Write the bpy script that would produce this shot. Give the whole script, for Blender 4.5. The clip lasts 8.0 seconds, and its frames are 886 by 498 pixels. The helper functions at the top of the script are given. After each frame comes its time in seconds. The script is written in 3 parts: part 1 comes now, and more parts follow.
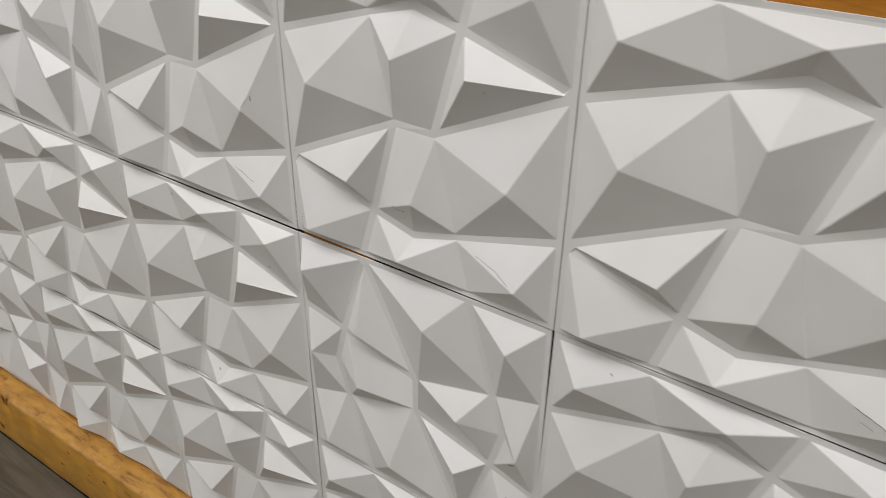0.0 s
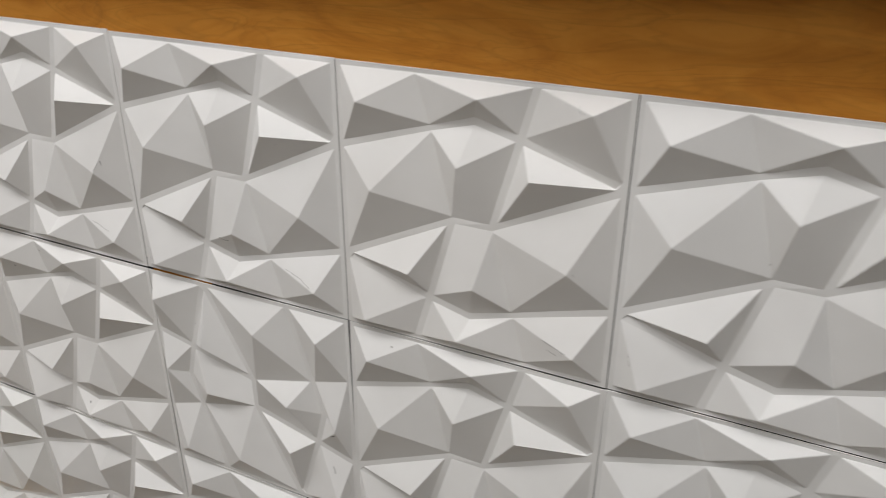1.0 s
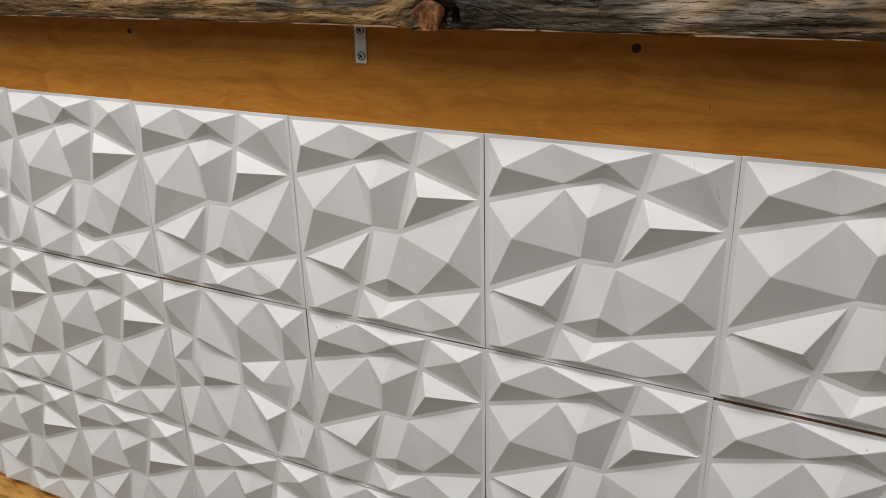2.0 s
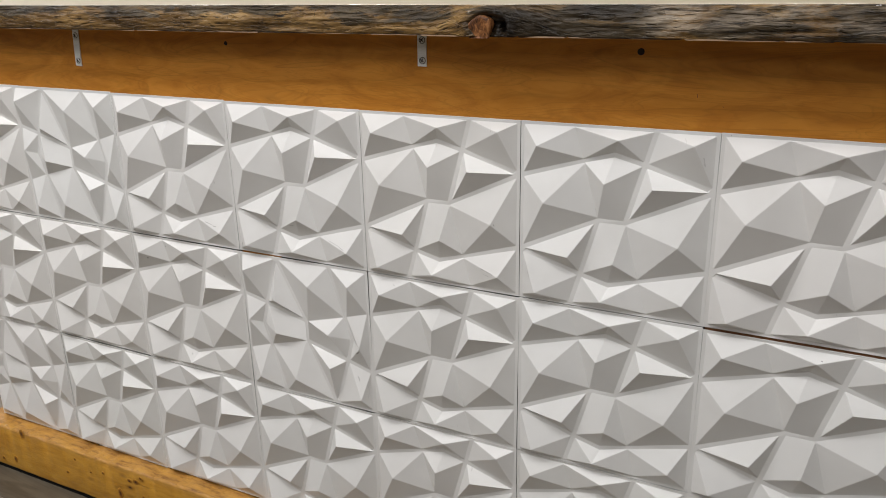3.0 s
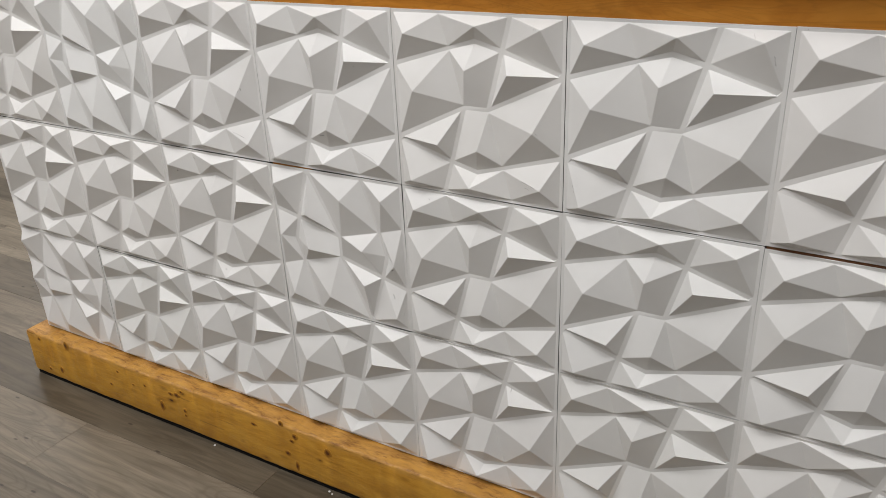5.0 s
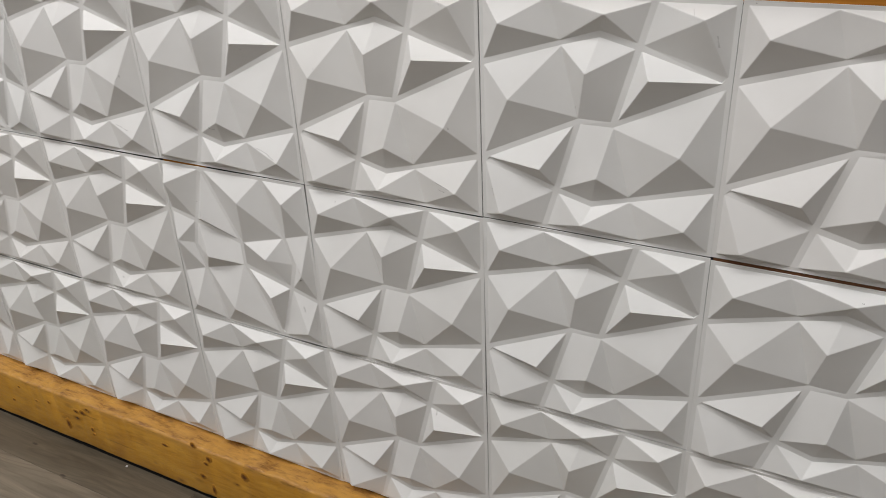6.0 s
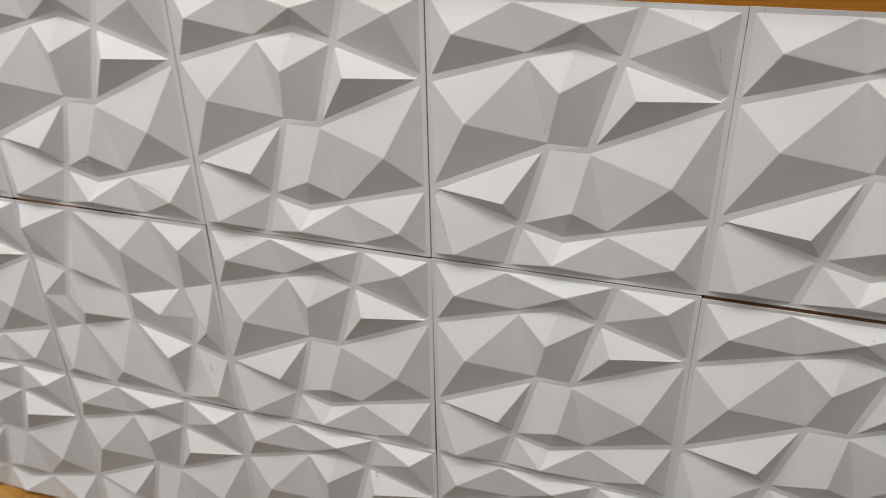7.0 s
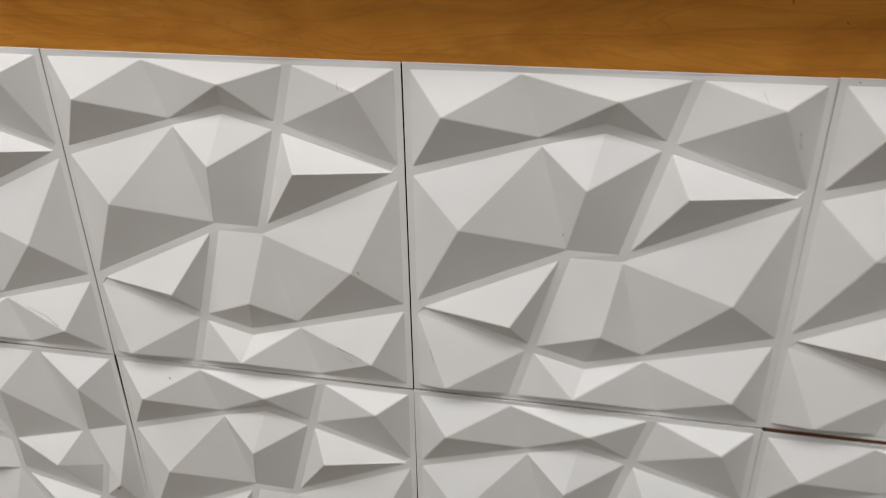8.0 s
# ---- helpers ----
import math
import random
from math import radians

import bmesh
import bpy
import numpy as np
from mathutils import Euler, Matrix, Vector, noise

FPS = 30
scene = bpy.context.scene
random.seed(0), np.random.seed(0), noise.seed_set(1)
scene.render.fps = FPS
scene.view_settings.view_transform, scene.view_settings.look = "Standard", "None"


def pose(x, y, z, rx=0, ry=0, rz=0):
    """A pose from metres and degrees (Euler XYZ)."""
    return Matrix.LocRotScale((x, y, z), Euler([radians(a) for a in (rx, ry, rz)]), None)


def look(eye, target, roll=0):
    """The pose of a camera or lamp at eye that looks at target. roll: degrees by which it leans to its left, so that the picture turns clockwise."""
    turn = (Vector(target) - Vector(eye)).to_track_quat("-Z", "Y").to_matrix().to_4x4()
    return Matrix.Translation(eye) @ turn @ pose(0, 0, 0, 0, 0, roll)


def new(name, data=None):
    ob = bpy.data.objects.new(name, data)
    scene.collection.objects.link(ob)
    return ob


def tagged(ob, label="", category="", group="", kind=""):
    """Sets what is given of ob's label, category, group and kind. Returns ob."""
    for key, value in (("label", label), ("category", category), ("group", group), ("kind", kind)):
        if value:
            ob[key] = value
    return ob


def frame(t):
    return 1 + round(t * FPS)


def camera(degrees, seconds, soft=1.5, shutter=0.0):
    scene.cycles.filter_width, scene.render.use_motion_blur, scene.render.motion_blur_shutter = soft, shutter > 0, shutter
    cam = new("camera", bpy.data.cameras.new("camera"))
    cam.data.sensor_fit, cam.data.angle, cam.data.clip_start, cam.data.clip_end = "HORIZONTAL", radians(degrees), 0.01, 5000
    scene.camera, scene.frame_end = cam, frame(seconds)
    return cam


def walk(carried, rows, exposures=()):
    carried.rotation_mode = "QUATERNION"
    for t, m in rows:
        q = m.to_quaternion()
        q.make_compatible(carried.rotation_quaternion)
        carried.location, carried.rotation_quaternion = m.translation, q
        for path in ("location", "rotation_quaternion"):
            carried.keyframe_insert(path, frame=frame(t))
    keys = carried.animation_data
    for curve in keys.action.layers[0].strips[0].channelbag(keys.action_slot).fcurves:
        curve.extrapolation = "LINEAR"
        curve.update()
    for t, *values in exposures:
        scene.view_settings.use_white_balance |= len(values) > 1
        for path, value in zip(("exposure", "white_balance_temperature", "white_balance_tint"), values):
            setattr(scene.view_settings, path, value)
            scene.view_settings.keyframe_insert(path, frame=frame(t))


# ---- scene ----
cam = camera(58.25, 8.0, soft=0.62, shutter=0.25)
PATH = [
    (0, (-0.0671, -0.5125, 1.1163), (-0.7916, 0.5482, 0.3416), 0.91),
    (0.5, (0.0297, -0.5896, 1.1419), (-0.6239, 0.5436, 0.4080), 0.17),
    (1, (0.1340, -0.6614, 1.1728), (-0.4453, 0.5570, 0.5172), 0.40),
    (1.2, (0.2085, -0.7063, 1.1824), (-0.3622, 0.5356, 0.5643), 0.46),
    (2.3, (0.4219, -0.9590, 1.2298), (-0.2421, 0.2795, 0.7051), -1.78),
    (2.5, (0.4267, -1.0204, 1.2227), (-0.2329, 0.2273, 0.7147), -1.60),
    (3, (0.4558, -1.1653, 1.2191), (-0.1906, 0.0963, 0.7288), -1.18),
    (3.5, (0.4806, -1.2135, 1.2208), (-0.1680, 0.0442, 0.7231), -1.08),
    (4, (0.4774, -1.2121, 1.2119), (-0.1957, 0.0200, 0.6838), -1.18),
    (4.2, (0.4722, -1.2009, 1.2108), (-0.2159, 0.0121, 0.6582), -1.71),
    (5.3, (0.4248, -1.0277, 1.1746), (-0.2759, 0.1261, 0.5205), -2.70),
    (5.5, (0.4239, -0.9884, 1.1673), (-0.2691, 0.1664, 0.5068), -2.68),
    (6, (0.4281, -0.8838, 1.1626), (-0.2190, 0.2799, 0.4720), -2.79),
    (6.5, (0.3804, -0.8266, 1.1583), (-0.2065, 0.3504, 0.4370), -2.41),
    (7, (0.2657, -0.7592, 1.1559), (-0.1451, 0.4878, 0.4303), -1.12),
    (7.5, (0.1944, -0.6933, 1.1485), (-0.0483, 0.6009, 0.4301), -0.46),
    (8, (0.1480, -0.5652, 1.1483), (-0.1231, 0.7368, 0.4545), -0.85),
]
walk(cam, [(t, look(eye, target, roll)) for t, eye, target, roll in PATH],
     [(0.0, -0.18), (1.2, -0.12), (2.5, 0.0), (4.0, 0.12), (5.3, 0.0), (6.5, -0.1), (7.5, -0.15), (8.0, -0.13)])
from mathutils.bvhtree import BVHTree

# ---- world and lights ----
world = bpy.data.worlds.new("room_air")
world.use_nodes = True
world.node_tree.nodes["Background"].inputs[0].default_value = (0.95, 0.97, 1.0, 1)
world.node_tree.nodes["Background"].inputs[1].default_value = 0.01
scene.world = world


def ceiling_area_light(x, y, power, sx=1.2, sy=0.6, tint=(0.985, 0.974, 0.978)):
    lamp = bpy.data.lights.new("ceiling_area_light", "AREA")
    lamp.shape, lamp.size, lamp.size_y, lamp.energy, lamp.color = "RECTANGLE", sx, sy, power, tint
    ob = new("ceiling_area_light", lamp)
    ob.matrix_world = pose(x, y, CEILING - 0.03)
    return ob


CEILING, FLOOR = 2.75, -0.044
ceiling_area_light(-1.5, -0.95, 66, 6.0, 0.5)
ceiling_area_light(-1.5, -1.9, 49, 6.0, 0.9)
ceiling_area_light(-1.5, -3.6, 33, 6.0, 1.2)
# no source known behind the bar; added to brighten slab top and floor
ceiling_area_light(-2.5, 1.9, 105, 6.0, 0.35)


# ---- materials ----
class Nodes:
    """A short way to write a node material."""

    def __init__(self, name):
        self.mat = bpy.data.materials.new(name)
        self.mat.use_nodes = True
        self.tree = self.mat.node_tree
        self.bsdf = self.tree.nodes["Principled BSDF"]

    def add(self, kind, **inputs):
        node = self.tree.nodes.new(kind)
        for key, value in inputs.items():
            self.put(node.inputs[key.replace("_", " ")], value)
        return node

    def put(self, socket, value):
        if isinstance(value, bpy.types.NodeSocket):
            self.tree.links.new(value, socket)
        else:
            socket.default_value = value

    def coords(self, scale, shift=(0, 0, 0), own=False):
        tc = self.add("ShaderNodeTexCoord")
        m = self.add("ShaderNodeMapping")
        self.put(m.inputs["Vector"], tc.outputs["Object"])
        m.inputs["Scale"].default_value = scale
        m.inputs["Location"].default_value = shift
        if own:
            info = self.add("ShaderNodeObjectInfo")
            mul = self.math("MULTIPLY", info.outputs["Random"], 57.0)
            self.put(m.inputs["Location"], mul)
        return m.outputs["Vector"]

    def noise(self, vec, scale=1.0, detail=4.0, rough=0.55, distort=0.0):
        n = self.add("ShaderNodeTexNoise", Vector=vec, Scale=scale, Detail=detail, Roughness=rough, Distortion=distort)
        return n.outputs["Fac"]

    def ramp(self, fac, *stops):
        r = self.add("ShaderNodeValToRGB", Fac=fac)
        el = r.color_ramp.elements
        while len(el) < len(stops):
            el.new(0.5)
        for e, (p, c) in zip(el, stops):
            e.position = p
            e.color = (*c, 1) if isinstance(c, tuple) else (c, c, c, 1)
        return r.outputs["Color"]

    def mix(self, fac, a, b, blend="MIX"):
        m = self.add("ShaderNodeMix")
        m.data_type, m.blend_type = "RGBA", blend
        self.put(m.inputs[0], fac)
        for s, v in ((m.inputs[6], a), (m.inputs[7], b)):
            self.put(s, (*v, 1) if isinstance(v, tuple) else v)
        return m.outputs[2]

    def math(self, op, a, b=0.0):
        m = self.add("ShaderNodeMath")
        m.operation = op
        self.put(m.inputs[0], a)
        self.put(m.inputs[1], b)
        return m.outputs[0]

    def finish(self, colour, rough=0.5, bump=None, strength=0.2, distance=0.001, coat=0.0, metal=0.0, spec=0.5):
        self.put(self.bsdf.inputs["Base Color"], (*colour, 1) if isinstance(colour, tuple) else colour)
        self.put(self.bsdf.inputs["Roughness"], rough)
        self.put(self.bsdf.inputs["Metallic"], metal)
        self.put(self.bsdf.inputs["Specular IOR Level"], spec)
        self.put(self.bsdf.inputs["Coat Weight"], coat)
        self.put(self.bsdf.inputs["Coat Roughness"], 0.18)
        if bump is not None:
            b = self.add("ShaderNodeBump", Height=bump, Strength=strength, Distance=distance)
            self.put(self.bsdf.inputs["Normal"], b.outputs["Normal"])
        return self.mat


def white_pvc():
    n = Nodes("matte_white_pvc")
    own = n.coords((1, 1, 1), own=True)
    cloud = n.noise(own, 9.0, 3.0)
    fine = n.noise(own, 260.0, 2.0)
    base = n.ramp(cloud, (0.3, (0.74, 0.733, 0.712)), (0.7, (0.80, 0.795, 0.776)))
    grime = n.noise(own, 34.0, 5.0, 0.7, 0.6)
    base = n.mix(n.ramp(grime, (0.70, 0.0), (0.82, 0.35)), base, (0.50, 0.47, 0.42))
    speck = n.add("ShaderNodeTexVoronoi", Vector=own, Scale=46.0)
    spot = n.ramp(speck.outputs["Distance"], (0.018, 1.0), (0.03, 0.0))
    rare = n.ramp(n.noise(own, 13.0, 1.0), (0.62, 0.0), (0.64, 1.0))
    base = n.mix(n.math("MULTIPLY", spot, rare), base, (0.12, 0.10, 0.09))
    info = n.add("ShaderNodeObjectInfo")
    base = n.mix(1.0, base, n.ramp(info.outputs["Random"], (0.0, (0.98, 0.98, 0.973)), (0.35, (1.0, 0.987, 0.985)), (0.7, (0.985, 0.99, 0.993)), (1.0, (1.0, 0.985, 0.975))), "MULTIPLY")
    rough = n.ramp(cloud, (0.3, 0.42), (0.7, 0.54))
    return n.finish(base, rough, n.math("ADD", n.math("MULTIPLY", fine, 0.15), n.math("MULTIPLY", cloud, 1.0)), 0.35, 0.0006, spec=0.45)


def stained_plywood():
    n = Nodes("orange_stained_maple_plywood")
    figure = n.noise(n.coords((4.5, 8, 15)), 1.5, 5.0, 0.55, 1.6)
    wide = n.noise(n.coords((2.6, 1, 3.4), (3, 0, 1)), 2.0, 3.0, 0.5, 0.9)
    col = n.ramp(figure, (0.28, (0.45, 0.163, 0.019)), (0.45, (0.55, 0.213, 0.027)), (0.60, (0.63, 0.262, 0.038)), (0.8, (0.55, 0.210, 0.026)))
    col = n.mix(n.ramp(wide, (0.40, 0.0), (0.75, 0.22)), col, (0.42, 0.165, 0.021))
    lines = n.noise(n.coords((2.4, 9, 13), (1.7, 0, 0.4)), 1.3, 3.0, 0.45, 1.7)
    col = n.mix(n.ramp(lines, (0.40, 0.0), (0.412, 0.20), (0.436, 0.0), (0.47, 0.0), (0.480, 0.15), (0.502, 0.0), (0.55, 0.0), (0.559, 0.15), (0.580, 0.0), (0.62, 0.0), (0.63, 0.18), (0.655, 0.0)), col, (0.20, 0.078, 0.012))
    arches = n.math("FRACT", n.math("MULTIPLY", n.noise(n.coords((1.3, 1, 8.5), (0.4, 0, 2.2)), 1.2, 2.0, 0.45, 0.7), 9.0))
    col = n.mix(n.ramp(arches, (0.0, 0.26), (0.10, 0.05), (0.45, 0.0), (0.96, 0.0), (1.0, 0.26)), col, (0.25, 0.096, 0.013))
    fleck = n.noise(n.coords((34, 60, 200)), 1.0, 3.0, 0.6)
    col = n.mix(n.ramp(fleck, (0.60, 0.0), (0.75, 0.14)), col, (0.20, 0.078, 0.013))
    return n.finish(col, n.ramp(wide, (0.3, 0.36), (0.7, 0.5)), fleck, 0.15, 0.0004, coat=0.04, spec=0.3)


def varnished_pine():
    n = Nodes("varnished_knotty_pine")
    grain = n.noise(n.coords((4.5, 24, 24)), 1.4, 7.0, 0.64, 1.2)
    col = n.ramp(grain, (0.26, (0.40, 0.172, 0.019)), (0.42, (0.53, 0.256, 0.031)), (0.6, (0.61, 0.315, 0.045)), (0.8, (0.49, 0.228, 0.027)))
    blotch = n.noise(n.coords((9, 15, 15), (1, 5, 2)), 1.0, 6.0, 0.62, 0.4)
    col = n.mix(n.ramp(blotch, (0.46, 0.0), (0.66, 0.50)), col, (0.30, 0.122, 0.015))
    warp = n.mix(0.08, n.coords((16.0, 34, 34)), n.add("ShaderNodeTexNoise", Vector=n.coords((40, 60, 60)), Scale=1.0).outputs["Color"])
    pits = n.add("ShaderNodeTexVoronoi", Vector=warp, Scale=1.0)
    core = n.ramp(pits.outputs["Distance"], (0.06, 1.0), (0.12, 0.0))
    ring = n.ramp(pits.outputs["Distance"], (0.08, 0.7), (0.28, 0.0))
    few = n.ramp(n.noise(n.coords((9, 9, 9), (4, 1, 7)), 1.0, 2.0), (0.52, 0.0), (0.56, 1.0))
    col = n.mix(n.math("MULTIPLY", ring, few), col, (0.20, 0.070, 0.010))
    col = n.mix(n.math("MULTIPLY", core, few), col, (0.045, 0.016, 0.006))
    # the walked-on top, with the varnish rubbed off and dirt in the grain
    up = n.add("ShaderNodeSeparateXYZ", Vector=n.coords((1, 1, 1))).outputs["Z"]
    worn = n.noise(n.coords((16, 70, 70), (2, 0, 0)), 1.0, 8.0, 0.72, 0.15)
    edge = n.math("MULTIPLY", n.ramp(n.math("MULTIPLY", up, 10.0), (0.80, 0.0), (0.92, 1.0)), n.ramp(worn, (0.36, 0.25), (0.60, 0.9)))
    col = n.mix(edge, col, n.ramp(worn, (0.40, (0.55, 0.31, 0.105)), (0.53, (0.42, 0.215, 0.062)), (0.63, (0.24, 0.108, 0.030)), (0.73, (0.09, 0.040, 0.013))))
    crack = n.noise(n.coords((6, 120, 120), (0, 3, 3)), 1.0, 3.0, 0.6, 0.5)
    col = n.mix(n.ramp(crack, (0.66, 0.0), (0.70, 0.5)), col, (0.17, 0.068, 0.012))
    fine = n.noise(n.coords((30, 240, 240)), 1.0, 3.0)
    return n.finish(col, n.ramp(worn, (0.3, 0.30), (0.7, 0.55)), n.math("ADD", n.math("MULTIPLY", fine, 0.5), n.math("MULTIPLY", worn, 2.0)), 0.45, 0.0016, coat=0.05, spec=0.3)


def weathered_edge():
    n = Nodes("weathered_live_edge_pine")
    place = n.coords((1, 1, 1))
    away = n.add("ShaderNodeVectorMath")
    away.operation = "DISTANCE"
    n.put(away.inputs[0], n.coords((0.7, 0.0, 1.0)))
    away.inputs[1].default_value = (-0.7 * 0.022, 0.0, 1.142)
    far = n.math("MULTIPLY", away.outputs["Value"], 10.0)
    # the fibres wander, and rise in an arch over the knot
    wander = n.math("MULTIPLY", n.math("SUBTRACT", n.noise(n.coords((3, 4, 8)), 1.0, 3.0), 0.5), 0.016)
    arch = n.math("MULTIPLY", n.ramp(far, (0.15, 1.0), (0.75, 0.0)), -0.026)
    shift = n.add("ShaderNodeCombineXYZ", Z=n.math("ADD", wander, arch))
    bent = n.add("ShaderNodeVectorMath")
    n.put(bent.inputs[0], place)
    n.put(bent.inputs[1], shift.outputs[0])

    def along(scale, shift=(0, 0, 0)):
        m = n.add("ShaderNodeMapping", Vector=bent.outputs[0])
        m.inputs["Scale"].default_value, m.inputs["Location"].default_value = scale, shift
        return m.outputs["Vector"]

    where = n.add("ShaderNodeSeparateXYZ", Vector=n.coords((0.5, 1, 1), (0.8, 0, 0))).outputs["X"]
    heart = n.ramp(where, (0.0, 0.36), (0.27, 0.42), (0.34, 0.60), (0.60, 0.56), (0.77, 0.54), (0.805, 0.44), (0.86, 0.40), (0.90, 0.43), (0.95, 0.42), (1.0, 0.50))
    blotch = n.noise(along((8, 20, 30), (0.3, 0, 0)), 1.0, 8.0, 0.66, 0.4)
    fibre = n.noise(along((20, 60, 330), (2, 0, 1)), 1.0, 5.0, 0.66, 0.2)
    tone = n.math("ADD", n.math("MULTIPLY", blotch, 0.78), n.math("MULTIPLY", fibre, 0.22))
    tan = n.ramp(tone, (0.34, (0.032, 0.018, 0.007)), (0.43, (0.115, 0.064, 0.021)), (0.51, (0.235, 0.136, 0.046)), (0.63, (0.41, 0.255, 0.095)))
    grey = n.ramp(tone, (0.36, (0.014, 0.010, 0.005)), (0.45, (0.050, 0.034, 0.016)), (0.54, (0.100, 0.070, 0.035)), (0.62, (0.170, 0.124, 0.068)), (0.70, (0.29, 0.225, 0.140)))
    patch = n.noise(along((9, 30, 30), (5, 1, 3)), 1.0, 5.0, 0.65, 0.5)
    low = n.math("SUBTRACT", 1.158, n.add("ShaderNodeSeparateXYZ", Vector=bent.outputs[0]).outputs["Z"])
    heart = n.math("ADD", heart, n.math("MULTIPLY", low, n.math("MULTIPLY", n.ramp(where, (0.70, 1.0), (0.80, 0.0)), 13.0)))
    blend = n.math("ADD", heart, n.math("MULTIPLY", n.math("SUBTRACT", patch, 0.5), 1.3))
    col = n.mix(n.ramp(blend, (0.46, 0.0), (0.56, 1.0)), grey, tan)
    # dark bark beyond the knot, then silver-grey bare wood with painted-in pale glints
    cloud = n.noise(along((9, 30, 34), (2, 8, 4)), 1.0, 5.0, 0.65, 0.4)
    col = n.mix(n.math("MULTIPLY", n.ramp(where, (0.77, 0.0), (0.80, 0.95), (0.885, 0.85), (0.905, 0.0)), n.ramp(cloud, (0.36, 1.0), (0.62, 0.65))), col, (0.030, 0.021, 0.012))
    silver_glint = n.math("MULTIPLY", n.ramp(where, (0.895, 0.0), (0.912, 0.9), (0.97, 0.75), (1.0, 0.45)), n.ramp(cloud, (0.46, 0.0), (0.56, 0.95)))
    col = n.mix(n.math("MULTIPLY", silver_glint, n.ramp(fibre, (0.36, 0.15), (0.54, 1.0))), col, (0.46, 0.385, 0.295))
    dash = n.noise(along((46, 90, 260), (0, 2, 0)), 1.0, 2.0, 0.5, 0.2)
    col = n.mix(n.ramp(dash, (0.66, 0.0), (0.71, 0.8)), col, (0.012, 0.008, 0.005))
    check = n.noise(along((10, 60, 190), (6, 2, 1)), 1.0, 4.0, 0.6, 0.8)
    col = n.mix(n.ramp(check, (0.65, 0.0), (0.675, 0.9)), col, (0.006, 0.005, 0.004))
    track = n.noise(along((34, 60, 48), (1, 1, 9)), 1.0, 1.0, 0.5, 0.8)
    track = n.math("MULTIPLY", n.ramp(track, (0.485, 0.0), (0.497, 0.9), (0.503, 0.9), (0.515, 0.0)), n.math("MULTIPLY", n.ramp(where, (0.70, 1.0), (0.76, 0.0)), n.ramp(patch, (0.53, 0.0), (0.57, 1.0))))
    col = n.mix(track, col, (0.020, 0.012, 0.006))
    bark = n.ramp(far, (0.15, 0.95), (0.24, 0.8), (0.33, 0.0))
    col = n.mix(n.math("MULTIPLY", bark, n.ramp(fibre, (0.42, 1.0), (0.62, 0.5))), col, (0.010, 0.007, 0.005))
    dim = n.noise(along((7, 20, 20), (3, 3, 3)), 1.0, 5.0, 0.62, 0.3)
    col = n.mix(n.ramp(dim, (0.42, 0.6), (0.55, 0.0)), col, n.mix(1.0, col, (0.30, 0.25, 0.19), "MULTIPLY"))
    height = n.math("SUBTRACT", tone, n.math("MULTIPLY", n.math("ADD", n.ramp(dash, (0.55, 0.0), (0.68, 1.0)), n.ramp(check, (0.58, 0.0), (0.68, 1.0))), 0.35))
    return n.finish(col, n.ramp(fibre, (0.35, 0.24), (0.65, 0.48)), height, 1.0, 0.006, coat=0.08, spec=0.25)


def slab_top_wood():
    n = Nodes("clear_varnished_pale_pine")
    grain = n.noise(n.coords((1.2, 16, 16)), 1.6, 5.0, 0.6, 0.8)
    col = n.ramp(grain, (0.3, (0.72, 0.58, 0.38)), (0.6, (0.84, 0.73, 0.53)), (0.8, (0.78, 0.64, 0.43)))
    return n.finish(col, 0.3, grain, 0.1, 0.001, coat=0.4)


def knot_wood():
    n = Nodes("sawn_red_knot")
    g = n.noise(n.coords((70, 60, 45)), 1.5, 6.0, 0.7, 0.8)
    col = n.ramp(g, (0.36, (0.022, 0.010, 0.005)), (0.47, (0.13, 0.048, 0.015)), (0.58, (0.29, 0.120, 0.040)), (0.72, (0.44, 0.215, 0.08)))
    return n.finish(col, 0.5, g, 0.6, 0.002, spec=0.3)


def steel():
    n = Nodes("zinc_plated_steel")
    v = n.coords((60, 60, 400))
    g = n.noise(v, 2.0, 3.0)
    return n.finish(n.ramp(g, (0.3, (0.80, 0.81, 0.79)), (0.7, (0.92, 0.92, 0.90))), n.ramp(g, (0.3, 0.35), (0.7, 0.5)), g, 0.1, 0.0003, metal=0.1)


def plain(name, colour, rough, spec=0.4, grain=120.0):
    n = Nodes(name)
    g = n.noise(n.coords((1, 1, 1)), grain, 4.0)
    lo, hi = tuple(c * 0.8 for c in colour), tuple(min(1.0, c * 1.15) for c in colour)
    return n.finish(n.ramp(g, (0.3, lo), (0.7, hi)), rough, g, 0.15, 0.0008, spec=spec)


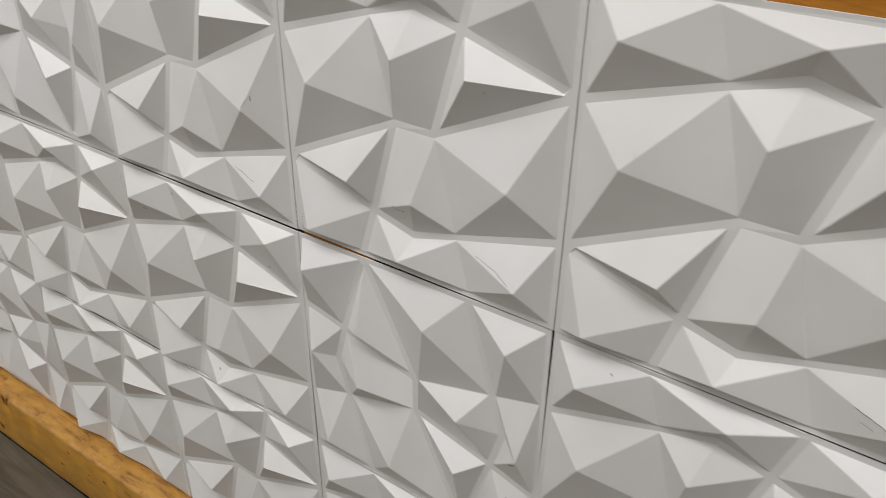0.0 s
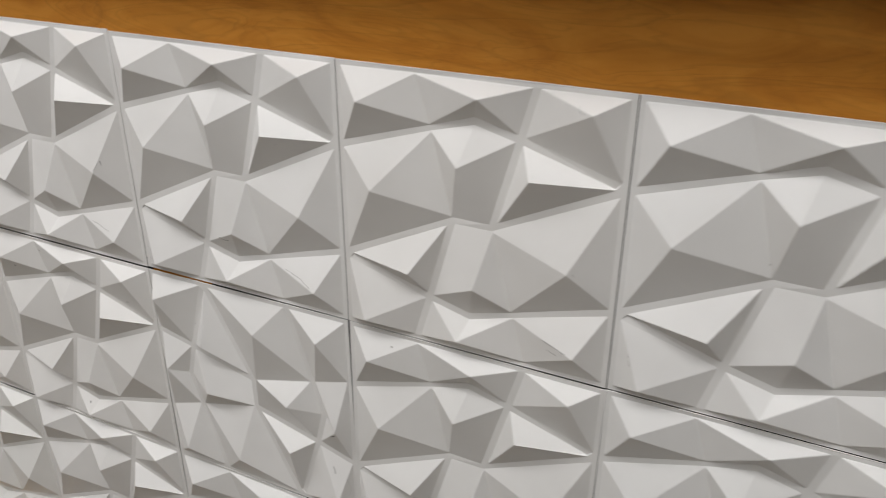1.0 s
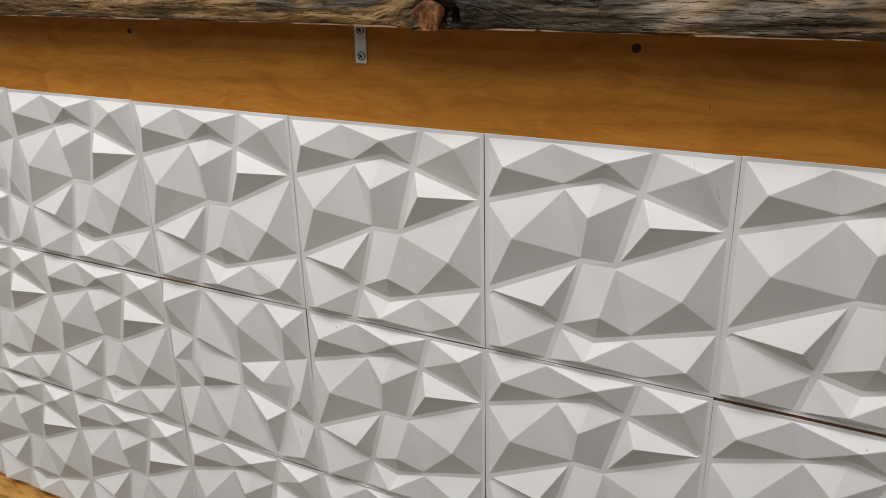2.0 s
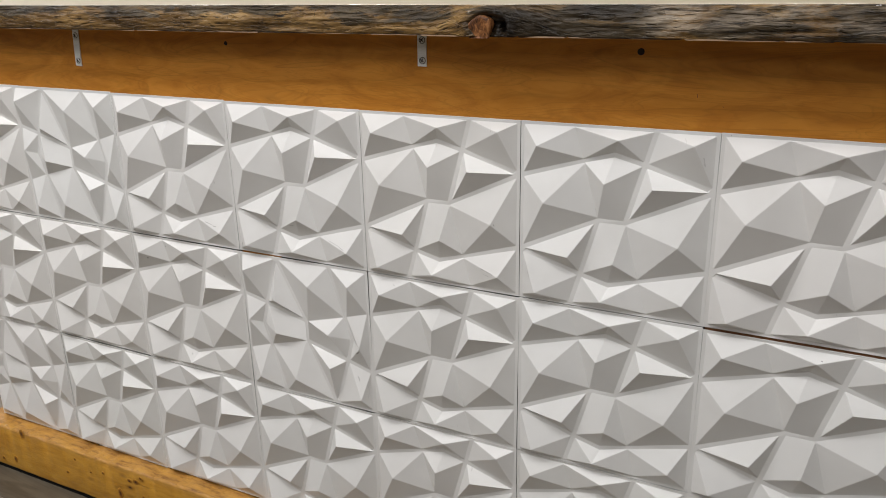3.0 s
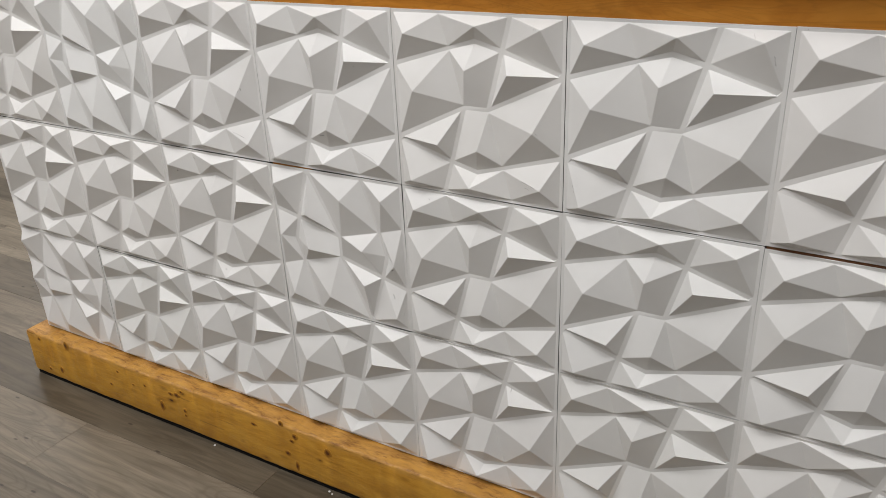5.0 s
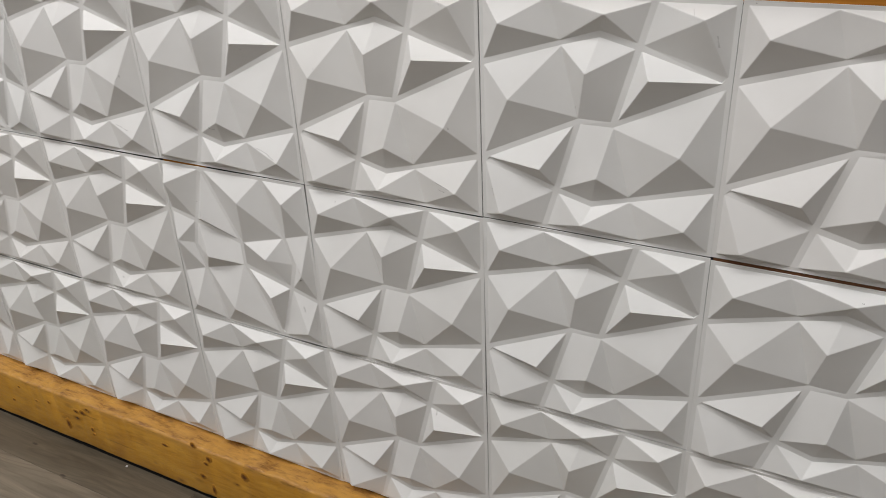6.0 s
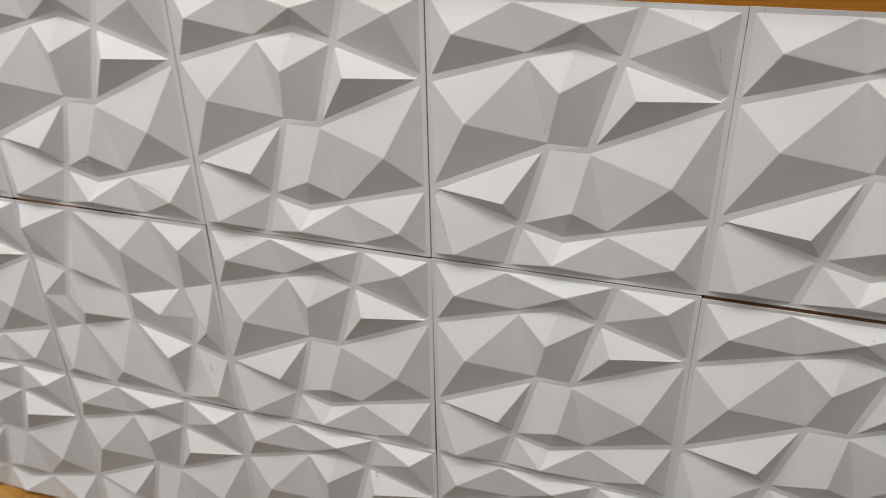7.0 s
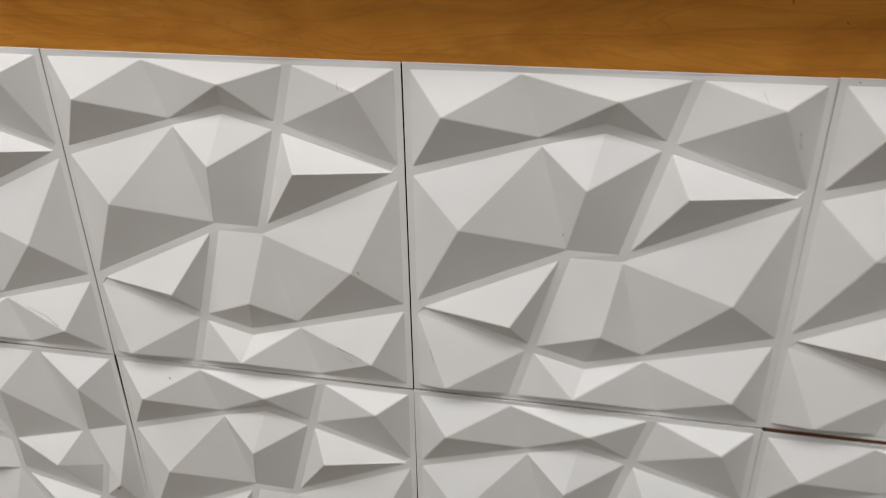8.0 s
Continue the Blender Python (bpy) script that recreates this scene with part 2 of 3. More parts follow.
def pine_knot():
    """Dark heart, brown ring, and a rim that runs into the colour of the timber."""
    n = Nodes("dark_brown_pine_knot")
    gen = n.add("ShaderNodeTexCoord").outputs["Generated"]
    away = n.add("ShaderNodeVectorMath")
    away.operation = "DISTANCE"
    flat = n.add("ShaderNodeMapping", Vector=gen)
    flat.inputs["Scale"].default_value = (2, 0, 2)
    n.put(away.inputs[0], flat.outputs["Vector"])
    away.inputs[1].default_value = (1, 0, 1)
    ragged = n.math("MULTIPLY", n.math("SUBTRACT", n.noise(n.coords((300, 300, 300)), 1.0, 3.0), 0.5), 0.7)
    d = n.math("ADD", away.outputs["Value"], ragged)
    col = n.ramp(d, (0.0, (0.075, 0.028, 0.008)), (0.30, (0.13, 0.048, 0.011)), (0.46, (0.25, 0.098, 0.015)), (0.70, (0.36, 0.160, 0.021)), (0.95, (0.48, 0.226, 0.027)))
    return n.finish(col, 0.55, ragged, 0.2, 0.0006, spec=0.25)


def vinyl_plank():
    n = Nodes("grey_oak_vinyl_plank")
    info = n.add("ShaderNodeObjectInfo")
    own = n.coords((2.2, 26, 26), own=True)
    grain = n.noise(own, 1.3, 6.0, 0.62, 1.2)
    rings = n.noise(n.coords((0.9, 7, 7), own=True), 1.6, 2.0, 0.45, 1.0)
    bands = n.math("FRACT", n.math("MULTIPLY", rings, 14.0))
    col = n.ramp(grain, (0.30, (0.112, 0.094, 0.072)), (0.48, (0.178, 0.153, 0.119)), (0.7, (0.255, 0.222, 0.176)))
    col = n.mix(n.ramp(bands, (0.0, 0.30), (0.25, 0.0), (0.80, 0.0), (1.0, 0.30)), col, (0.080, 0.062, 0.044))
    flake = n.add("ShaderNodeTexVoronoi", Vector=n.coords((9, 26, 26), own=True), Scale=1.0)
    col = n.mix(n.ramp(flake.outputs["Distance"], (0.05, 0.8), (0.10, 0.0)), col, (0.045, 0.035, 0.028))
    tone = n.ramp(info.outputs["Random"], (0.0, 0.62), (1.0, 1.2))
    col = n.mix(1.0, n.mix(1.0, col, tone, "MULTIPLY"), info.outputs["Color"], "MULTIPLY")
    return n.finish(col, n.ramp(grain, (0.3, 0.36), (0.7, 0.5)), grain, 0.2, 0.0008)


PVC, PLY, PINE, EDGE = white_pvc(), stained_plywood(), varnished_pine(), weathered_edge()
TOP, KNOT, STEEL, VINYL = slab_top_wood(), knot_wood(), steel(), vinyl_plank()
BLACK = plain("black_joint_shade", (0.018, 0.016, 0.015), 0.8)
STRIP = plain("near_black_strip", (0.006, 0.0055, 0.005), 0.9, 0.2)
DARK = plain("dark_screw_recess", (0.03, 0.018, 0.012), 0.6)
PAINT = plain("grey_wall_paint", (0.18, 0.17, 0.155), 0.75, grain=30.0)
CEIL = plain("white_ceiling_paint", (0.62, 0.62, 0.61), 0.85, grain=40.0)
BEAM_KNOT = pine_knot()
JOINT = plain("rust_brown_matte", (0.16, 0.068, 0.030), 0.8)
CRUMB = plain("white_plaster_crumb", (0.62, 0.61, 0.58), 0.8, grain=800.0)
LIP = plain("pale_splintered_pine", (0.22, 0.14, 0.075), 0.7)
SMUDGE = plain("faint_grey_smudge", (0.64, 0.63, 0.61), 0.6)
SCUFF = plain("grey_scuff_mark", (0.22, 0.20, 0.18), 0.7)


# ---- building helpers ----
def mesh_of(name, bm, material):
    me = bpy.data.meshes.new(name)
    bmesh.ops.recalc_face_normals(bm, faces=bm.faces)
    bm.to_mesh(me)
    bm.free()
    me.materials.append(material)
    return me


def part(name, bm, material, parent=None, label=""):
    ob = new(name, mesh_of(name, bm, material))
    ob.parent = parent
    return tagged(ob, label)


def box(x0, x1, y0, y1, z0, z1, bevel=0.0, segments=2):
    bm = bmesh.new()
    bmesh.ops.create_cube(bm, size=1.0)
    for v in bm.verts:
        v.co = Vector(((x0 + x1) / 2 + v.co.x * (x1 - x0), (y0 + y1) / 2 + v.co.y * (y1 - y0), (z0 + z1) / 2 + v.co.z * (z1 - z0)))
    if bevel:
        bmesh.ops.bevel(bm, geom=bm.edges[:], offset=bevel, segments=segments, affect="EDGES", profile=0.6)
    return bm


def empty(name, label, category, kind="", group=""):
    return tagged(new(name), label, category, group, kind)


# ---- the room ----
X0, X1, Y0, Y1 = -6.0, 4.0, -6.0, 4.0
for name, dims in (("wall_north", (X0 - 0.1, X1 + 0.1, Y1, Y1 + 0.1)), ("wall_south", (X0 - 0.1, X1 + 0.1, Y0 - 0.1, Y0)),
                   ("wall_west", (X0 - 0.1, X0, Y0, Y1)), ("wall_east", (X1, X1 + 0.1, Y0, Y1))):
    tagged(part(name, box(*dims, FLOOR - 0.02, CEILING), PAINT), "plain grey painted room wall", "wall", kind="structure")
tagged(part("ceiling", box(X0 - 0.1, X1 + 0.1, Y0 - 0.1, Y1 + 0.1, CEILING, CEILING + 0.1), CEIL), "plain white painted ceiling", "ceiling", kind="structure")
floor = tagged(part("floor", box(X0 - 0.1, X1 + 0.1, Y0 - 0.1, Y1 + 0.1, FLOOR - 0.12, FLOOR - 0.0045), JOINT), "grey-brown wood-look vinyl plank floor", "floor", kind="structure")

# ---- the bar counter ----
COLS = (-1.511, -1.2070, -0.9038, -0.6018, -0.2996, 0.0010, 0.3028, 0.609)
ROWS_Z = (1.0005, 0.7006, 0.4012, 0.0992)
FACE = 0.0024
counter = empty("bar_counter", "bar counter front of orange plywood clad in white faceted panels", "bar counter")
part("front_board", box(-1.5095, 0.68, FACE, FACE + 0.018, 0.0975, 1.135, 0.001), PLY, counter, "orange-stained maple plywood board")
part("counter_body", box(-1.508, 0.66, FACE + 0.019, 0.44, FLOOR, 1.132, 0.002), PLY, counter)

# The relief of a panel: a net of grooves with a pyramid in each field; it looks the same turned half round.
SIZE, LOW, HIGH = 0.3015, 0.293, 0.707
NET = {"TL": (0, 1), "T1": (LOW, 1), "T2": (HIGH, 1), "TR": (1, 1), "L1": (0, HIGH), "L2": (0, LOW), "R1": (1, HIGH),
       "A": (0.346, 0.810), "M": (0.501, 0.854), "B": (0.656, 0.813), "C": (0.429, 0.502), "D": (0.571, 0.498)}
PEAKS = {"a1": (0.107, 0.8825, 0.0187), "a2": (0.528, 0.938, 0.0155), "a3": (0.892, 0.9385, 0.0192),
         "a4": (0.711, 0.707, 0.0188), "a5": (0.468, 0.711, 0.0182), "a6": (0.149, 0.579, 0.0188)}
FIELDS = (
    ("L1 A M B T2 T1 TL", "a1:TL L1 A T1 TL;a2:T1 A M B T2 T1"),
    ("B R1 TR T2", "a3:B R1 TR T2 B"),
    ("L2 C D B M A L1", "a6:A L1 L2 C A;a5:A C;a5:B M A;a5 C D B"),
    ("D R1 B", "a4:D R1 B D"),
)
RIM, GROOVE = 0.0054, 0.0037


def on_rim(p, q):
    return any(abs(p[i] - q[i]) < 1e-6 and p[i] in (0, 1) for i in (0, 1))


def drawn_in(points):
    """The corners of a field, moved inward from each of its edges by the width of the groove there."""
    out, count = [], len(points)
    lines = []
    for i in range(count):
        p, q = points[i], points[(i + 1) % count]
        d = Vector((q[0] - p[0], q[1] - p[1])).normalized()
        off = RIM if on_rim(p, q) else GROOVE
        lines.append((Vector(p) * SIZE + Vector((-d.y, d.x)) * off, d))
    for i in range(count):
        (p, d), (q, e) = lines[i - 1], lines[i]
        cross = d.x * e.y - d.y * e.x
        if abs(cross) < 1e-4:
            out.append(q)
        else:
            r = q - p
            out.append(p + d * ((r.x * e.y - r.y * e.x) / cross))
    return out


def panel_mesh():
    bm = bmesh.new()
    half = SIZE / 2
    for turned in (False, True):
        for names, fans in FIELDS:
            names = names.split()
            corners = dict(zip(names, drawn_in([NET[n] for n in names])))

            def place(x, z, y):
                x, z = x - half, z - half
                return bm.verts.new((-x, y, -z) if turned else (x, y, z))

            base = {n: place(c.x, c.y, 0.0) for n, c in corners.items()}
            for fan in fans.split(";"):
                peaks, _, ring = fan.rpartition(":")
                for n in (peaks or ring).split():
                    if n in PEAKS and n not in base:
                        px, pz, high = PEAKS[n]
                        base[n] = place(px * SIZE, pz * SIZE, -high)
                ring = ring.split()
                if peaks:
                    for n, m in zip(ring, ring[1:]):
                        bm.faces.new((base[peaks], base[n], base[m]))
                else:
                    bm.faces.new([base[n] for n in ring])
    bm.normal_update()
    bmesh.ops.bevel(bm, geom=[e for e in bm.edges if len(e.link_faces) == 2], offset=0.0008, segments=2, affect="EDGES", profile=0.5, clamp_overlap=True)
    for f in bm.faces:
        if len(f.verts) == 4 and f.calc_area() > 4e-4:
            f.smooth = True
            for e in f.edges:
                e.smooth = False
    # the flat net of grooves between the fields, and the rim folded back to the board
    rims = [e for e in bm.edges if len(e.link_faces) == 1]
    k = half - 0.0003
    outer = [bm.verts.new((x, 0.0, z)) for x, z in ((-k, -k), (k, -k), (k, k), (-k, k))]
    edges = [bm.edges.new((outer[i - 1], outer[i])) for i in range(4)]
    bmesh.ops.triangle_fill(bm, use_beauty=True, use_dissolve=False, edges=rims + edges)
    set_rims = set(rims)
    for v in bm.verts:
        if v not in outer and max(abs(v.co.x), abs(v.co.z)) < half - 0.012 and v.co.y > -0.004:
            v.co.y += 0.0014
    foot = [e for e in bm.edges if e.is_valid and len(e.link_faces) == 2 and e in set_rims]
    bmesh.ops.bevel(bm, geom=foot, offset=0.0008, segments=2, affect="EDGES", profile=0.5, clamp_overlap=True)
    mid = [bm.verts.new((v.co.x * half / k, 0.0004, v.co.z * half / k)) for v in outer]
    back = [bm.verts.new((v.co.x * 0.999, 0.0011, v.co.z * 0.999)) for v in mid]
    for a, b in ((outer, mid), (mid, back)):
        for i in range(4):
            bm.faces.new((a[i - 1], a[i], b[i], b[i - 1]))
    return mesh_of("panel", bm, PVC)


PANEL = panel_mesh()
random.seed(5)
TURNED = {(0, 2), (1, 0), (3, 1)}
# open joints: (column, row): sideways and up, in millimetres, and turn in degrees
SLIPS = {(3, 1): (0.0, -1.1, -0.42), (6, 1): (0.0, -1.7, 0.1), (6, 0): (0.0, 0.6, 0.1), (2, 1): (0.3, -0.9, 0.1), (4, 1): (0.0, -0.6, 0.3), (1, 2): (0.0, -0.9, 0.1), (3, 2): (0.0, -0.9, 0.12)}
# width of the joint at the right-hand side of each column, row by row, in millimetres
JOINTS = ((0.05, 0.05, 0.75, 0.1, 1.0, 0.25, 0.05), (0.05, 0.05, 0.2, 0.35, 1.0, 0.15, 0.05), (2.6, 0.05, 0.1, 0.1, 0.35, 0.1, 0.05))
# panels that reach higher on the board, in millimetres
TALLER = {(0, 0): 4.5, (1, 0): 4.0, (2, 0): 2.0}
# panels cut shorter at the top, in millimetres
SHORT = {(2, 1): 0.4, (3, 1): 0.1, (4, 1): 0.2, (6, 1): 0.8, (1, 2): 0.4, (3, 2): 0.4}
panels = {}
for row in range(3):
    for col in range(7):
        dx, dz, turn = SLIPS.get((col, row), (random.uniform(-0.2, 0.2), random.uniform(-0.4, 0.3), random.uniform(-0.08, 0.08)))
        ob = new("wall_panel", PANEL)
        ob.parent = counter
        joint = JOINTS[row]
        x0, x1 = COLS[col] + joint[col - 1] / 2000, COLS[col + 1] - joint[col] / 2000
        x, z = (x0 + x1) / 2 + dx / 3000, (ROWS_Z[row] + ROWS_Z[row + 1]) / 2 + dz / 1000
        wide, tall = (x1 - x0) / SIZE, (ROWS_Z[row] - ROWS_Z[row + 1] - 0.0011) / SIZE
        more = (TALLER.get((col, row), 0.0) - SHORT.get((col, row), 0.0)) / 1000
        z, tall = z + more / 2, tall + more / SIZE
        quarter = (col, row) in TURNED
        ob.matrix_basis = pose(x, random.uniform(-0.0008, 0.0), z, random.uniform(-0.12, 0.12), turn, random.uniform(-0.12, 0.12)) @ pose(0, 0, 0, 0, 90 if quarter else 0, 0) @ Matrix.Diagonal((tall, 1, wide, 1) if quarter else (wide, 1, tall, 1))
        panels[col, row] = ob


# ---- black strips on the board, standing in for the shade inside the joints ----
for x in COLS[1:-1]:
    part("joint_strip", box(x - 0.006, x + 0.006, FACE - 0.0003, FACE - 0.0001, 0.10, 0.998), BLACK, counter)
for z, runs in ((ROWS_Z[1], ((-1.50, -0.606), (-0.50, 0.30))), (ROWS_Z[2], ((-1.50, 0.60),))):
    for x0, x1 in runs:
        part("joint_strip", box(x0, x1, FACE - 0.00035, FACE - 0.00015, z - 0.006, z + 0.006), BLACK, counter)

part("joint_strip", box(0.305, 0.606, FACE - 0.00035, FACE - 0.00015, ROWS_Z[1] - 0.006, ROWS_Z[1] + 0.006), JOINT, counter, "rust-brown strip in the open joint")

# ---- scuffs and hairline marks on the panels ----
RELIEF = BVHTree.FromPolygons([v.co[:] for v in PANEL.vertices], [p.vertices[:] for p in PANEL.polygons])


def scuff(panel, points, width=0.0005, material=None, label="hairline scuff on the panel"):
    """A thin mark that follows the relief; points run over the panel from 0 to 1, right and up."""
    bm, last = bmesh.new(), None
    for k in range(len(points) - 1):
        (u0, v0), (u1, v1) = points[k], points[k + 1]
        for i in range(6):
            f = i / 6
            x, z = (u0 + (u1 - u0) * f - 0.5) * SIZE, (v0 + (v1 - v0) * f - 0.5) * SIZE
            x, z = x + random.uniform(-0.0003, 0.0003), z + random.uniform(-0.0003, 0.0003)
            hit, normal, _, _ = RELIEF.ray_cast(Vector((x, -0.1, z)), Vector((0, 1, 0)))
            if hit is None:
                continue
            if normal.y > 0:
                normal = -normal
            side = Vector((v1 - v0, 0, u0 - u1)).normalized() * width * random.uniform(0.3, 0.6)
            side -= normal * side.dot(normal)
            a, b = bm.verts.new(hit + normal * 0.00025 + side), bm.verts.new(hit + normal * 0.00025 - side)
            if last:
                bm.faces.new((last[0], a, b, last[1]))
            last = a, b
    return part("scuff", bm, material or SCUFF, panel, label)


random.seed(33)
scuff(panels[4, 0], ((0.78, 0.145), (0.83, 0.135), (0.87, 0.125)))
scuff(panels[4, 0], ((0.80, 0.115), (0.84, 0.108)))
scuff(panels[3, 0], ((0.74, 0.165), (0.82, 0.15), (0.88, 0.125)))
scuff(panels[2, 0], ((0.73, 0.17), (0.80, 0.16), (0.86, 0.15)))
scuff(panels[5, 0], ((0.935, 0.88), (0.945, 0.83)), 0.0022, SMUDGE, label="grey rubbed smudge on the panel")
scuff(panels[5, 0], ((0.842, 0.968), (0.856, 0.945)), 0.0010, SMUDGE)
scuff(panels[4, 0], ((0.845, 0.955), (0.855, 0.93)), 0.0010, SMUDGE)
scuff(panels[5, 0], ((0.06, 0.17), (0.075, 0.12)), 0.0005)
scuff(panels[3, 1], ((0.78, 0.965), (0.84, 0.975), (0.90, 0.962)), 0.0006, SMUDGE)
scuff(panels[2, 0], ((0.885, 0.475), (0.888, 0.455)), 0.0008, DARK, "small dark crumb of dirt on the panel")
scuff(panels[2, 1], ((0.16, 0.84), (0.172, 0.835)), 0.0014, DARK, "small dark crumb of dirt on the panel")
scuff(panels[2, 1], ((0.84, 0.80), (0.852, 0.792)), 0.0014, DARK, "small dark crumb of dirt on the panel")
scuff(panels[2, 1], ((0.88, 0.70), (0.90, 0.69)), 0.0010)
scuff(panels[6, 1], ((0.545, 0.953), (0.552, 0.951)), 0.0012, DARK, "small dark crumb of dirt on the panel")
scuff(panels[1, 2], ((0.42, 0.55), (0.44, 0.545)), 0.0012)
HAIR = "fine dark hairline crack on the panel"
scuff(panels[2, 0], ((0.872, 0.462), (0.862, 0.445), (0.852, 0.428)), 0.0005, SCUFF, HAIR)
scuff(panels[3, 0], ((0.036, 0.215), (0.042, 0.185)), 0.0006, DARK, HAIR)
scuff(panels[3, 0], ((0.046, 0.075), (0.05, 0.045), (0.053, 0.015)), 0.0007, DARK, HAIR)
scuff(panels[3, 0], ((0.44, 0.243), (0.47, 0.238), (0.50, 0.246)), 0.0006, DARK, HAIR)
scuff(panels[4, 0], ((0.868, 0.424), (0.874, 0.412)), 0.0006, SCUFF, HAIR)
scuff(panels[2, 1], ((0.316, 0.944), (0.326, 0.934)), 0.0014)
scuff(panels[4, 0], ((0.178, 0.626), (0.182, 0.616)), 0.0005, SMUDGE)
scuff(panels[4, 1], ((0.190, 0.952), (0.200, 0.946)), 0.0010)
scuff(panels[4, 2], ((0.70, 0.79), (0.705, 0.765)), 0.0008)
scuff(panels[5, 0], ((0.415, 0.560), (0.417, 0.554)), 0.0008, SCUFF, "small dark crumb of dirt on the panel")
scuff(panels[2, 1], ((0.452, 0.122), (0.460, 0.112)), 0.0012, DARK, "small dark crumb of dirt on the panel")
scuff(panels[4, 0], ((0.858, 0.945), (0.866, 0.932)), 0.0012, SMUDGE)
# the quarter-turned panel: first across its own height, then across its width
scuff(panels[3, 1], ((0.572, 0.905), (0.560, 0.918), (0.552, 0.932)), 0.0014, DARK, "dark smudge in the groove of the panel")
scuff(panels[3, 1], ((0.745, 0.895), (0.760, 0.905), (0.775, 0.91)), 0.0026, SMUDGE, "grey rubbed smudge on the panel")
scuff(panels[3, 1], ((0.280, 0.282), (0.290, 0.284)), 0.0010)


# ---- brackets and screws on the board ----
def cyl(radius, depth, at, turn=(90, 0, 0), seg=20, r2=None):
    bm = bmesh.new()
    bmesh.ops.create_cone(bm, cap_ends=True, segments=seg, radius1=radius, radius2=radius if r2 is None else r2, depth=depth)
    bmesh.ops.transform(bm, matrix=pose(*at, *turn), verts=bm.verts)
    return bm


def bracket(x, low, high, tilt, w, screws):
    """An angle brace: one leg screwed on the board, the other under the slab."""
    t = 0.0025
    bm = box(-w / 2, w / 2, -t, 0.0, 0, high - low, 0.0008)
    leg = box(-w / 2, w / 2, -0.034, -t - 0.0001, high - low - t, high - low, 0.0006)
    me = bpy.data.meshes.new("leg")
    leg.to_mesh(me)
    leg.free()
    bm.from_mesh(me)
    bpy.data.meshes.remove(me)
    ob = part("bracket", bm, STEEL, counter, "zinc-plated steel angle bracket")
    ob.matrix_basis = pose(x, FACE - 0.0004, low, 0, tilt, 0)
    for z in screws:
        part("hole_rim", cyl(0.0058, 0.0006, (0.001, -t - 0.0002, z), (90, 0, 0), 20), DARK, ob, "dark rim of the screw hole")
        part("screw", cyl(0.0050, 0.0024, (0.001, -t - 0.0010, z), (90, 0, 0), 20, 0.0036), STEEL, ob, "steel cross-head screw")
        for a in (35, 125):
            slot = box(-0.0036, 0.0036, -0.0004, 0.0004, -0.0009, 0.0009)
            bmesh.ops.transform(slot, matrix=pose(0.001, -t - 0.0023, z, 0, a, 0), verts=slot.verts)
            part("slot", slot, DARK, ob, "dark cross recess")


bracket(-0.9835, 1.053, 1.1335, 4, 0.0168, (0.011, 0.062))
bracket(-0.1725, 1.077, 1.1335, 0.5, 0.0165, (0.0095, 0.042))
for sx, sz, sr in ((-1.253, 1.106, 0.0036), (-0.584, 1.106, 0.0040), (0.182, 1.1085, 0.0052)):
    part("screw", cyl(sr, 0.0016, (sx, FACE - 0.0006, sz), (90, 0, 0), 20, sr * 0.8), DARK, counter, "dark countersunk screw head")

for nx, nz, high, lean in ((0.265, 1.050, 0.006, 12), (0.301, 1.036, 0.0025, 30)):
    ob = part("nick", box(-0.0004, 0.0004, -0.0003, 0.0003, -high / 2, high / 2, 0.0002, 1), JOINT, counter, "small brown nick in the board")
    ob.matrix_basis = pose(nx, FACE - 0.0002, nz, 0, -lean, 0)

# ---- the timber at the foot ----
beam = empty("timber_beam", "orange varnished knotty pine beam under the panels", "wooden beam")


def beam_mesh():
    bm = bmesh.new()
    x0, x1, n, ring = -1.555, 0.70, 420, []
    prof = []
    yf, yb, zb, zt, r = -0.045, 0.020, FLOOR + 0.011, 0.0965, 0.006
    for cy, cz, a0 in ((yf + r, zt - r, 90), (yf + r, zb + r, 180), (yb - 0.002, zb + 0.002, 270), (yb - 0.002, zt - 0.002, 0)):
        rr = r if cy < 0 else 0.002
        for k in range(5):
            a = radians(a0 + k * 22.5)
            prof.append((cy + rr * math.cos(a), cz + rr * math.sin(a)))
    for i in range(n + 1):
        x = x0 + (x1 - x0) * i / n
        row = []
        for y, z in prof:
            wob = noise.noise(Vector((x * 7, y * 40, z * 40))) * 0.0009 + noise.noise(Vector((x * 30, y * 60, z * 60))) * 0.0006
            top = max(0.0, (z - 0.085) / 0.012) * (1 if y < -0.03 else 0)
            chip = (min(0.0, noise.noise(Vector((x * 22, 3.1, 0))) + 0.15) * 0.013 + min(0.0, noise.noise(Vector((x * 75, 8.1, y * 40))) + 0.05) * 0.007) * top
            row.append(bm.verts.new((x, y + wob - chip, z + wob * 0.7 + chip)))
        if i in (0, n):
            for v in row:
                v.co.y, v.co.z = -0.012 + (v.co.y + 0.012) * 0.95, 0.03 + (v.co.z - 0.03) * 0.965
        ring.append(row)
    m = len(prof)
    for a, b in zip(ring, ring[1:]):
        for k in range(m):
            bm.faces.new((a[k], a[(k + 1) % m], b[(k + 1) % m], b[k]))
    bm.faces.new(ring[0])
    bm.faces.new(ring[-1])
    for f in bm.faces:
        f.smooth = len(f.verts) == 4
    return bm


